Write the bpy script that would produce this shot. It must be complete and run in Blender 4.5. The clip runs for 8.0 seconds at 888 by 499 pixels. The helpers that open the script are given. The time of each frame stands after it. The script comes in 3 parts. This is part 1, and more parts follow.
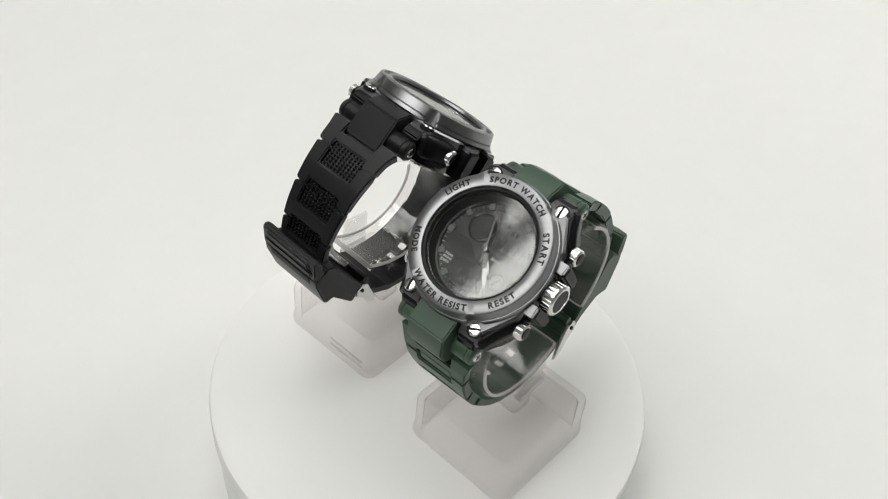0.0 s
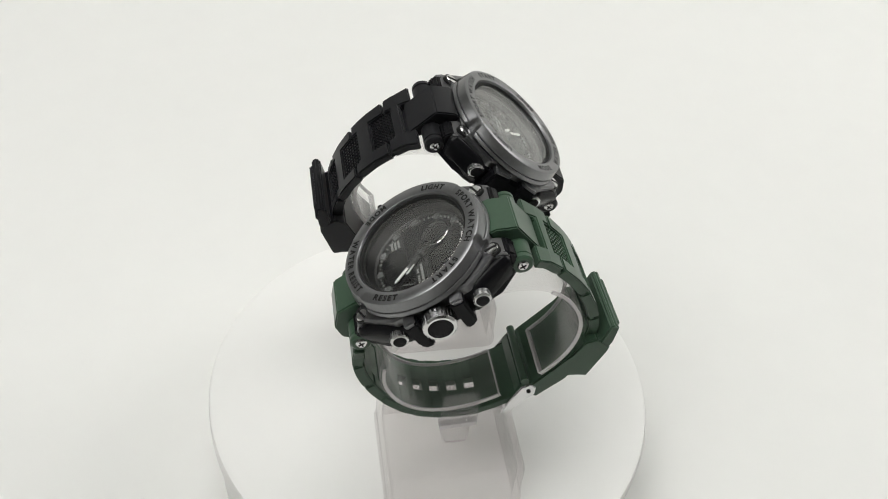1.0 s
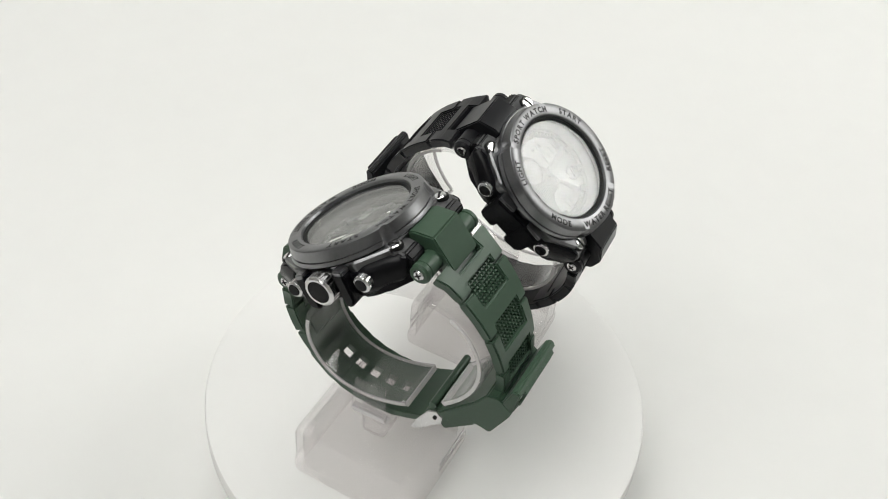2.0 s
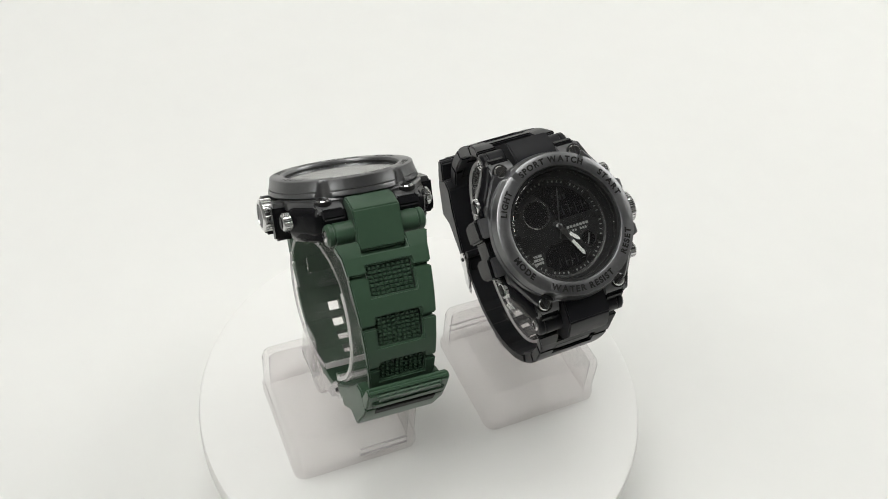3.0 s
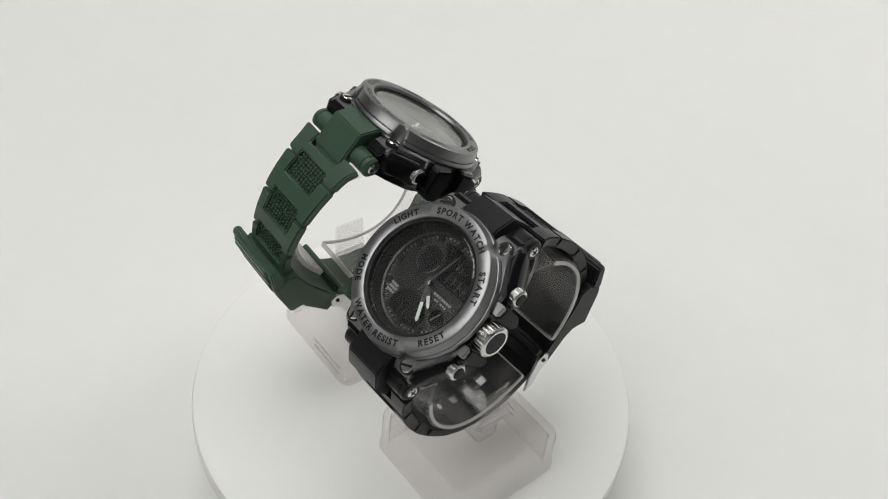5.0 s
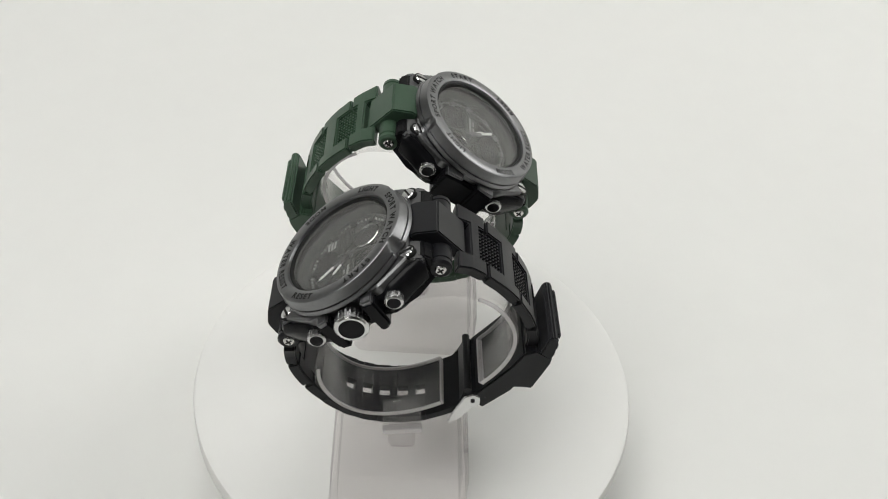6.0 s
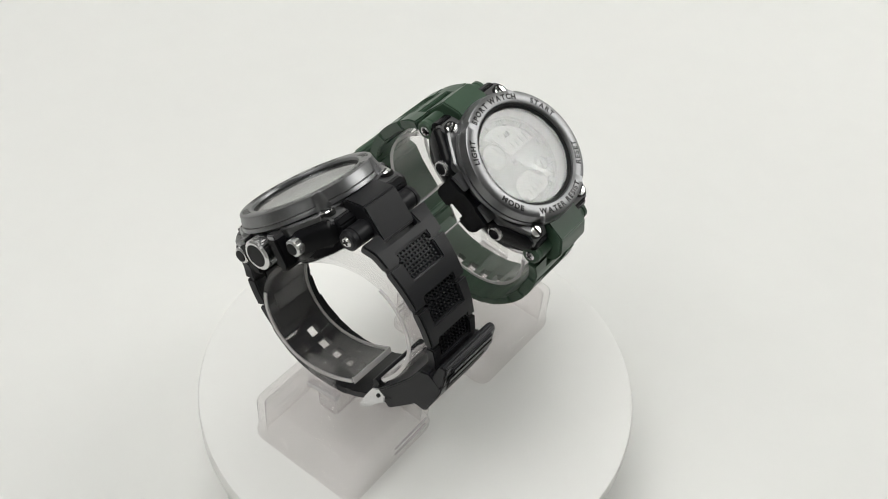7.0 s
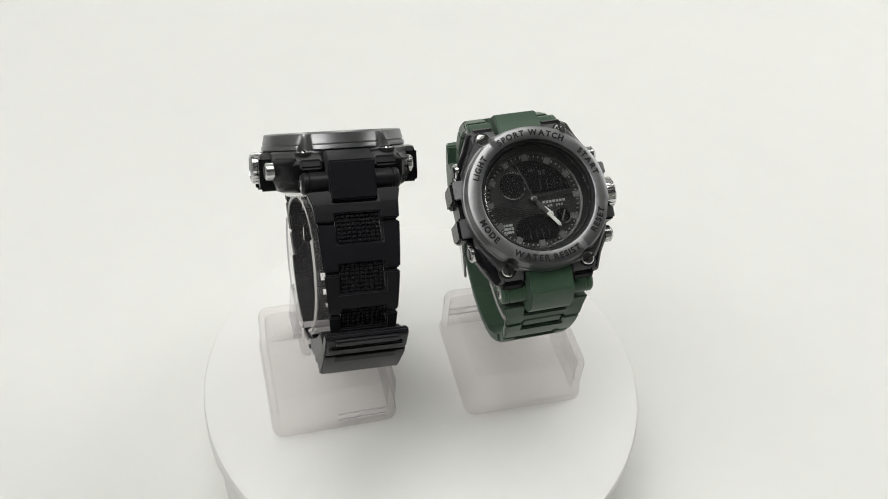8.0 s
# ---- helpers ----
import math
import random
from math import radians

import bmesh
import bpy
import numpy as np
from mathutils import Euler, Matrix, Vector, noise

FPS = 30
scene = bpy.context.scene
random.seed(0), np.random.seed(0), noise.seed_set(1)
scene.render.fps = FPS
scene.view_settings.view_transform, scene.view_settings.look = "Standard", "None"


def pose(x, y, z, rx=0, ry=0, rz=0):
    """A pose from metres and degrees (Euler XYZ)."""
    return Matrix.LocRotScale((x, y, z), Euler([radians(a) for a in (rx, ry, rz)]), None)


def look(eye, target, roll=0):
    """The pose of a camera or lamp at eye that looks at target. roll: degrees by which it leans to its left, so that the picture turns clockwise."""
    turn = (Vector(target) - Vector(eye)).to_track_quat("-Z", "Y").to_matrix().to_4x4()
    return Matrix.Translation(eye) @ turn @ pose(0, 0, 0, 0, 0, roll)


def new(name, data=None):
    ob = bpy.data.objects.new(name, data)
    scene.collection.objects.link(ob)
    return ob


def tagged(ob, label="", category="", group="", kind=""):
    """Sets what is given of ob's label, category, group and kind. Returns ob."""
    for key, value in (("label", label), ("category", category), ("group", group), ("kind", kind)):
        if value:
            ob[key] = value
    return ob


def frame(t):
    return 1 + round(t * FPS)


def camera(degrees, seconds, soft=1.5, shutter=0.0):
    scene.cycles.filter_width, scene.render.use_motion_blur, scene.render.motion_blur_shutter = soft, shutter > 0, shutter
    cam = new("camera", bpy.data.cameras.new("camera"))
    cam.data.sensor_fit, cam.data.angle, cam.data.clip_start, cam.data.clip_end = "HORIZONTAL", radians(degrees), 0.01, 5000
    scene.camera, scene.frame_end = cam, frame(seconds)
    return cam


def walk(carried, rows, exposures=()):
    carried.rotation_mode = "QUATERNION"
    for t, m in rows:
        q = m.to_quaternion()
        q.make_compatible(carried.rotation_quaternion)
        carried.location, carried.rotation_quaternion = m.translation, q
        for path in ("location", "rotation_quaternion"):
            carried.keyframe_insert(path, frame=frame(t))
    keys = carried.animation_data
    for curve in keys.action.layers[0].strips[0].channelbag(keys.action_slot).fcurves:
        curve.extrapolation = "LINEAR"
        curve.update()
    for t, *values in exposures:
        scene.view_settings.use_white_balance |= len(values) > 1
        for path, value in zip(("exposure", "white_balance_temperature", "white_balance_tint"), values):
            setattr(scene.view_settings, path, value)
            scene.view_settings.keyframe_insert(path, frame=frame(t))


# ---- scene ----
# Camera: fixed above a small motorised turntable, looking down on it.
cam = camera(48.95, 8.0, soft=1.0)
EYE = (0.0, -0.235, 0.342)
AIM = (EYE[0] + 0.0103, EYE[1] + 0.7138, EYE[2] - 0.7003)
walk(cam, [(0.0, look(EYE, AIM, 5.75)), (8.0, look(EYE, AIM, 5.75))],
     exposures=[(0.0, -0.27), (0.5, -0.23), (1.5, -0.24), (2.8, -0.10), (3.0, -0.17), (3.5, -0.33), (4.0, -0.44), (4.5, -0.52), (4.75, -0.47),
                (6.0, -0.36), (6.5, -0.36), (7.0, -0.30), (7.5, -0.13), (8.0, -0.23)])

# World: a dim neutral room light, the panels do the rest.
world = bpy.data.worlds.new("room_air")
scene.world = world
world.use_nodes = True
world.node_tree.nodes["Background"].inputs[0].default_value = (0.5, 0.5, 0.5, 1)
world.node_tree.nodes["Background"].inputs[1].default_value = 0.02

SPIN = -37.86          # degrees a second, clockwise seen from above
DECK = 0.040           # height of the turntable's top over the table
PANEL_KEY, PANEL_RIM, PANEL_TOP = 6.2, 6.2, 4.9


# ---- materials ----
def material(name, colour, rough=0.5, metal=0.0, grain=0.0, grain_size=400.0, bump=0.0, bump_size=900.0,
             rough_var=0.0, sheen=0.0, spec=0.5, stain=0.0):
    m = bpy.data.materials.new(name)
    m.use_nodes = True
    n, l = m.node_tree.nodes, m.node_tree.links
    b = n["Principled BSDF"]
    b.inputs["Base Color"].default_value = (*colour, 1)
    b.inputs["Roughness"].default_value = rough
    b.inputs["Metallic"].default_value = metal
    b.inputs["Sheen Weight"].default_value = sheen
    b.inputs["Specular IOR Level"].default_value = spec
    co = n.new("ShaderNodeTexCoord")
    if grain or rough_var or stain:
        fine = n.new("ShaderNodeTexNoise")
        fine.inputs["Scale"].default_value = grain_size
        fine.inputs["Detail"].default_value = 5
        l.new(co.outputs["Object"], fine.inputs["Vector"])
        broad = n.new("ShaderNodeTexNoise")
        broad.inputs["Scale"].default_value = grain_size / 9
        broad.inputs["Detail"].default_value = 3
        l.new(co.outputs["Object"], broad.inputs["Vector"])
        add = n.new("ShaderNodeMath")
        add.operation = "MULTIPLY_ADD"
        add.inputs[1].default_value = grain
        l.new(fine.outputs["Fac"], add.inputs[0])
        add2 = n.new("ShaderNodeMath")
        add2.operation = "MULTIPLY_ADD"
        add2.inputs[1].default_value = stain
        add2.inputs[2].default_value = 1.0 - 0.5 * grain - 0.5 * stain
        l.new(broad.outputs["Fac"], add2.inputs[0])
        l.new(add2.outputs[0], add.inputs[2])
        mul = n.new("ShaderNodeVectorMath")
        mul.operation = "SCALE"
        mul.inputs[0].default_value = colour
        l.new(add.outputs[0], mul.inputs["Scale"])
        l.new(mul.outputs[0], b.inputs["Base Color"])
        if rough_var:
            rr = n.new("ShaderNodeMath")
            rr.operation = "MULTIPLY_ADD"
            rr.inputs[1].default_value = rough_var
            rr.inputs[2].default_value = rough - rough_var / 2
            l.new(broad.outputs["Fac"], rr.inputs[0])
            l.new(rr.outputs[0], b.inputs["Roughness"])
    if bump:
        tex = n.new("ShaderNodeTexNoise")
        tex.inputs["Scale"].default_value = bump_size
        tex.inputs["Detail"].default_value = 4
        l.new(co.outputs["Object"], tex.inputs["Vector"])
        bu = n.new("ShaderNodeBump")
        bu.inputs["Strength"].default_value = bump
        bu.inputs["Distance"].default_value = 0.0003
        l.new(tex.outputs["Fac"], bu.inputs["Height"])
        l.new(bu.outputs[0], b.inputs["Normal"])
    return m


def clear(name, colour, ior, rough, haze=0.0, power=5.0):
    """Thin clear stuff: passes light, glosses by Fresnel, with a little milky haze."""
    m = bpy.data.materials.new(name)
    m.use_nodes = True
    n, l = m.node_tree.nodes, m.node_tree.links
    n.remove(n["Principled BSDF"])
    out = n["Material Output"]
    see = n.new("ShaderNodeBsdfTransparent")
    see.inputs["Color"].default_value = (*colour, 1)
    gloss = n.new("ShaderNodeBsdfGlossy")
    gloss.inputs["Roughness"].default_value = rough
    milk = n.new("ShaderNodeBsdfDiffuse")
    milk.inputs["Color"].default_value = (0.85, 0.825, 0.825, 1)
    facing, rim, fres = n.new("ShaderNodeLayerWeight"), n.new("ShaderNodeMath"), n.new("ShaderNodeMath")
    facing.inputs["Blend"].default_value = 0.5
    base = ((ior - 1) / (ior + 1)) ** 2
    rim.operation, rim.inputs[1].default_value = "POWER", power
    fres.operation, fres.inputs[1].default_value, fres.inputs[2].default_value = "MULTIPLY_ADD", 1 - base, base
    l.new(facing.outputs["Facing"], rim.inputs[0])
    l.new(rim.outputs[0], fres.inputs[0])
    body, top = n.new("ShaderNodeMixShader"), n.new("ShaderNodeMixShader")
    body.inputs[0].default_value = haze
    l.new(see.outputs[0], body.inputs[1])
    l.new(milk.outputs[0], body.inputs[2])
    l.new(fres.outputs[0], top.inputs[0])
    l.new(body.outputs[0], top.inputs[1])
    l.new(gloss.outputs[0], top.inputs[2])
    l.new(top.outputs[0], out.inputs["Surface"])
    return m


def glow(name, colour, strength):
    m = material(name, (0.8, 0.8, 0.8), 0.6)
    b = m.node_tree.nodes["Principled BSDF"]
    b.inputs["Emission Color"].default_value = (*colour, 1)
    b.inputs["Emission Strength"].default_value = strength
    return m


PAPER = material("white_backdrop_paper", (0.688, 0.688, 0.673), 0.75, grain=0.03, grain_size=60, bump=0.05, bump_size=300, stain=0.04)
PLASTIC = material("white_turntable_plastic", (0.728, 0.726, 0.711), 0.6, grain=0.02, grain_size=120, stain=0.03, rough_var=0.1)
RING_PLASTIC = clear("clear_ring_plastic", (0.972, 0.968, 0.968), 1.52, 0.08, 0.022)
# Milky white puts the bright reflected lines of clear edges into the colour.
EDGE_PLASTIC = clear("milky_edge_highlight", (0.93, 0.93, 0.93), 1.6, 0.12, 0.45)
ACRYLIC = clear("clear_acrylic", (0.990, 0.981, 0.982), 1.46, 0.06, 0.064)
CRYSTAL = clear("watch_crystal", (0.985, 0.99, 0.985), 1.65, 0.062, 0.003, 3.8)
GUNMETAL = material("gunmetal_plating", (0.215, 0.216, 0.222), 0.36, 1.0, grain=0.22, grain_size=900, rough_var=0.24, stain=0.25, bump=0.03, bump_size=1600)
DARK_METAL = material("black_plating", (0.155, 0.156, 0.160), 0.33, 1.0, grain=0.2, grain_size=900, rough_var=0.2, stain=0.2)
SCREW = material("polished_screw_steel", (0.62, 0.62, 0.62), 0.14, 1.0, grain=0.1, grain_size=900, rough_var=0.08)
STEEL = material("bright_steel", (0.66, 0.66, 0.66), 0.2, 1.0, grain=0.08, grain_size=900, rough_var=0.1)
RESIN = material("black_case_resin", (0.0058, 0.0058, 0.0068), 0.24, spec=0.12, grain=0.2, grain_size=900, bump=0.06, bump_size=2500, rough_var=0.15)
BLACK_RUBBER = material("black_strap_rubber", (0.0064, 0.0065, 0.0082), 0.36, spec=0.22, sheen=0.05, grain=0.25, grain_size=700, bump=0.04, bump_size=1800, rough_var=0.15, stain=0.2)
GREEN_RUBBER = material("dark_green_strap_rubber", (0.033, 0.066, 0.040), 0.38, spec=0.36, sheen=0.05, grain=0.2, grain_size=700, bump=0.04, bump_size=1800, rough_var=0.15, stain=0.2)
DIAL = material("dark_grey_dial", (0.011, 0.011, 0.012), 0.38, grain=0.15, grain_size=1500)
SCREEN = material("black_display", (0.003, 0.003, 0.004), 0.22, grain=0.1, grain_size=900)
PRINT = material("pale_print", (0.38, 0.39, 0.38), 0.5, grain=0.1, grain_size=2000)
LCD = material("pale_display_segments", (0.012, 0.013, 0.014), 0.4, grain=0.1, grain_size=2000)
DIM_PRINT = material("grey_print", (0.125, 0.128, 0.128), 0.5, grain=0.1, grain_size=2000)
LUME = material("white_lume", (0.85, 0.86, 0.84), 0.45, grain=0.05, grain_size=2000)
# Black for lettering and small parts; also paints shade in slots and recesses.
INK = material("black_marks_and_shade", (0.010, 0.010, 0.010), 0.55, spec=0.2, grain=0.1, grain_size=2000)
# Unseen room: wall and ceiling tones are chosen for fill and reflections.
WALL = material("unseen_pale_wall", (0.74, 0.74, 0.72), 0.8, grain=0.05, grain_size=20, stain=0.1)
CEIL = material("unseen_dark_ceiling", (0.10, 0.10, 0.099), 0.8, grain=0.05, grain_size=20, stain=0.1)
FLOOR = material("grey_floor", (0.18, 0.17, 0.16), 0.6, grain=0.15, grain_size=15, stain=0.2)
FRAME = material("lamp_frame_black", (0.03, 0.03, 0.03), 0.5, grain=0.1, grain_size=60)
GLOW_KEY = glow("key_panel_diffuser", (1.0, 0.997, 0.96), PANEL_KEY)
GLOW_RIM = glow("rim_panel_diffuser", (1.0, 0.997, 0.96), PANEL_RIM)
GLOW_TOP = glow("top_fill_diffuser", (1.0, 0.997, 0.96), PANEL_TOP)


# ---- mesh helpers, in millimetres for the watches ----
def part(name, bm, mat, parent=None, label="", smooth=40, scale=0.001, m=None):
    if m is not None:
        bmesh.ops.transform(bm, matrix=m, verts=bm.verts)
    bmesh.ops.recalc_face_normals(bm, faces=bm.faces)
    me = bpy.data.meshes.new(name)
    bmesh.ops.scale(bm, vec=(scale,) * 3, verts=bm.verts)
    for f in bm.faces:
        f.smooth = smooth > 0
    if smooth > 0:
        for e in bm.edges:
            if len(e.link_faces) == 2 and e.calc_face_angle(0) > radians(smooth):
                e.smooth = False
    bm.to_mesh(me)
    bm.free()
    me.materials.append(mat)
    ob = new(name, me)
    ob.parent = parent
    if label:
        ob["label"] = label
    return ob


def soften(bm, width, seg=2, angle=30):
    edges = [e for e in bm.edges if len(e.link_faces) == 2 and e.calc_face_angle(0) > radians(angle)]
    bmesh.ops.bevel(bm, geom=edges, offset=width, segments=seg, affect="EDGES", clamp_overlap=True)
    return bm


def merged(*bms):
    out = bmesh.new()
    for b in bms:
        me = bpy.data.meshes.new("joint")
        b.to_mesh(me)
        b.free()
        out.from_mesh(me)
        bpy.data.meshes.remove(me)
    return out


def prism(poly, lo, hi, axis="x", bevel=0.0, seg=2):
    """A polygon pushed along an axis: (y, z) pairs for x, (x, y) pairs for z, (x, z) pairs for y."""
    bm = bmesh.new()
    put = {"x": lambda a, b, c: (c, a, b), "y": lambda a, b, c: (a, c, b), "z": lambda a, b, c: (a, b, c)}[axis]
    ends = [[bm.verts.new(put(a, b, c)) for a, b in poly] for c in (lo, hi)]
    n = len(poly)
    bm.faces.new(ends[0]), bm.faces.new(ends[1][::-1])
    for i in range(n):
        bm.faces.new((ends[0][i], ends[0][(i + 1) % n], ends[1][(i + 1) % n], ends[1][i]))
    bmesh.ops.recalc_face_normals(bm, faces=bm.faces)
    if bevel:
        soften(bm, bevel, seg)
    return bm


def box(x0, x1, y0, y1, z0, z1, bevel=0.3, seg=2):
    return prism([(x0, y0), (x1, y0), (x1, y1), (x0, y1)], z0, z1, "z", bevel, seg)


def lathe(profile, seg=96, closed=True):
    """Turn (r, z) pairs round z."""
    bm = bmesh.new()
    rings = []
    for r, z in profile:
        if r < 1e-6:
            rings.append([bm.verts.new((0, 0, z))])
        else:
            rings.append([bm.verts.new((r * math.cos(math.tau * i / seg), r * math.sin(math.tau * i / seg), z)) for i in range(seg)])
    pairs = list(zip(rings, rings[1:] + ([rings[0]] if closed else [])))
    for a, b in pairs:
        if len(a) == 1 and len(b) == 1:
            continue
        for i in range(seg):
            j = (i + 1) % seg
            if len(a) == 1:
                bm.faces.new((a[0], b[i], b[j]))
            elif len(b) == 1:
                bm.faces.new((a[i], b[0], a[j]))
            else:
                bm.faces.new((a[i], b[i], b[j], a[j]))
    bmesh.ops.recalc_face_normals(bm, faces=bm.faces)
    return bm


def ring_plate(poly, r, z0, z1, seg=120, bevel=0.0):
    """A plate with a many-sided outline and a round hole."""
    bm = bmesh.new()
    loops = []
    for k in range(seg):
        a = math.tau * k / seg
        d = (math.cos(a), math.sin(a))
        far = 0.0
        for (x0, y0), (x1, y1) in zip(poly, poly[1:] + poly[:1]):
            den = d[0] * (y1 - y0) - d[1] * (x1 - x0)
            if abs(den) < 1e-9:
                continue
            t = (x0 * (y1 - y0) - y0 * (x1 - x0)) / den
            u = (x0 * d[1] - y0 * d[0]) / den
            if t > 0 and -1e-6 <= u <= 1 + 1e-6:
                far = max(far, t)
        loops.append([bm.verts.new((d[0] * q, d[1] * q, z)) for q, z in ((r, z0), (far, z0), (far, z1 - bevel), (far - bevel, z1), (r, z1))])
    for k in range(seg):
        a, b = loops[k], loops[(k + 1) % seg]
        for i in range(5):
            bm.faces.new((a[i], b[i], b[(i + 1) % 5], a[(i + 1) % 5]))
    return bm


def loft(layers, bevel=0.0):
    """A solid through polygons of equal corner count, each at its height."""
    bm = bmesh.new()
    loops = [[bm.verts.new((x, y, z)) for x, y in poly] for z, poly in layers]
    n = len(loops[0])
    bm.faces.new(loops[0])
    bm.faces.new(loops[-1][::-1])
    for a, b in zip(loops, loops[1:]):
        for i in range(n):
            bm.faces.new((a[i], a[(i + 1) % n], b[(i + 1) % n], b[i]))
    bmesh.ops.recalc_face_normals(bm, faces=bm.faces)
    return soften(bm, bevel, 1, 15) if bevel else bm


def moved(bm, m):
    bmesh.ops.transform(bm, matrix=m, verts=bm.verts)
    return bm


def sideways(sign):
    """Turns z to +x or -x."""
    return Matrix.Rotation(radians(90 * sign), 4, "Y")


def spline(points, steps=14, closed=True):
    pts = [Vector((0, a, b)) for a, b in points]
    n, out = len(pts), []
    for i in range(n if closed else n - 1):
        p0, p1, p2, p3 = (pts[(i + k) % n] if closed else pts[min(max(i + k, 0), n - 1)] for k in (-1, 0, 1, 2))
        for k in range(steps):
            t = k / steps
            out.append(0.5 * (2 * p1 + (p2 - p0) * t + (2 * p0 - 5 * p1 + 4 * p2 - p3) * t * t + (3 * p1 - p0 - 3 * p2 + p3) * t ** 3))
    if not closed:
        out.append(pts[-1])
    return out


class Band:
    """A line in the y-z plane, run by its length from the start."""

    def __init__(self, points):
        self.p = spline(points, closed=False)
        self.s = [0.0]
        for a, b in zip(self.p, self.p[1:]):
            self.s.append(self.s[-1] + (b - a).length)
        self.length = self.s[-1]

    def at(self, s, off):
        s = min(max(s, 0), self.length)
        i = max(k for k in range(len(self.s) - 1) if self.s[k] <= s)
        d = (self.p[i + 1] - self.p[i])
        lo, hi = self.p[max(i - 2, 0)], self.p[min(i + 3, len(self.p) - 1)]
        tan = (hi - lo).normalized()
        inward = Vector((0, -tan.z, tan.y)) if self.turn > 0 else Vector((0, tan.z, -tan.y))
        return self.p[i] + d * ((s - self.s[i]) / max(d.length, 1e-9)) + inward * off

    turn = 1

    def slab(self, s0, s1, x0, x1, off0, off1, n=6, bevel=0.25, taper=None):
        """A bent plate from s0 to s1, between two depths under the outer line."""
        top = [self.at(s0 + (s1 - s0) * k / n, off0) for k in range(n + 1)]
        low = [self.at(s0 + (s1 - s0) * k / n, off1) for k in range(n + 1)]
        poly = [(v.y, v.z) for v in top] + [(v.y, v.z) for v in reversed(low)]
        bm = prism(poly, x0, x1, "x")
        if bevel:
            soften(bm, bevel, 1, 35)
        return bm


# ---- letters ----
GLYPHS = {}


def make_glyphs(chars):
    made = []
    for c in chars:
        cu = bpy.data.curves.new("letter", "FONT")
        cu.body, cu.size, cu.align_x, cu.offset = c, 1.0, "CENTER", 0.045
        made.append((c, new("letter", cu)))
    bpy.context.view_layer.update()
    deps = bpy.context.evaluated_depsgraph_get()
    for c, ob in made:
        ev = ob.evaluated_get(deps)
        me = ev.to_mesh()
        xs = [v.co.x for v in me.vertices]
        GLYPHS[c] = ([v.co.copy() for v in me.vertices], [tuple(p.vertices) for p in me.polygons], (max(xs) - min(xs)) if xs else 0.3)
        ev.to_mesh_clear()
    for c, ob in made:
        data = ob.data
        bpy.data.objects.remove(ob)
        bpy.data.curves.remove(data)


make_glyphs("SPORTWACHIGMDEL")


def add_letter(bm, c, m):
    verts, faces, _ = GLYPHS[c]
    vs = [bm.verts.new(m @ v) for v in verts]
    for f in faces:
        bm.faces.new([vs[i] for i in f])


def arc_text(bm, text, r, middle, size, z, outward=True, gap=0.13):
    """Words round the dial; outward: the letters' heads point away from the middle."""
    widths = [(0.22 if c == " " else GLYPHS[c][2]) * size for c in text]
    total = sum(widths) + gap * size * (len(text) - 1)
    pos = -total / 2
    for c, w in zip(text, widths):
        mid = pos + w / 2
        pos += w + gap * size
        if c == " ":
            continue
        step = math.degrees(mid / r)
        a = middle - step if outward else middle + step
        base = r - 0.35 * size if outward else r + 0.35 * size
        m = (Matrix.Rotation(radians(a), 4, "Z") @ Matrix.Translation((base, 0, z))
             @ Matrix.Rotation(radians(-90 if outward else 90), 4, "Z") @ Matrix.Scale(size, 4))
        add_letter(bm, c, m)


# ---- the room: unseen, made up to shape fill and reflections ----
def room():
    # Pale walls bounce fill light; the dark ceiling keeps the watch glass dark.
    w, d, h, t = 2.2, 2.2, 1.9, 0.1
    for name, (x0, x1, y0, y1, z0, z1), mat in (
            ("floor", (-w, w, -d, d, -0.85, -0.75), FLOOR), ("ceiling", (-w, w, -d, d, h, h + t), CEIL),
            ("wall_north", (-w, w, d, d + t, -0.75, h), WALL), ("wall_south", (-w, w, -d - t, -d, -0.75, h), WALL),
            ("wall_east", (w, w + t, -d - t, d + t, -0.85, h + t), WALL), ("wall_west", (-w - t, -w, -d - t, d + t, -0.85, h + t), WALL)):
        ob = part(name, box(x0, x1, y0, y1, z0, z1, 0), mat, smooth=0, scale=1)
        tagged(ob, "made-up plain " + name.split("_")[0], name.split("_")[0], kind="structure")


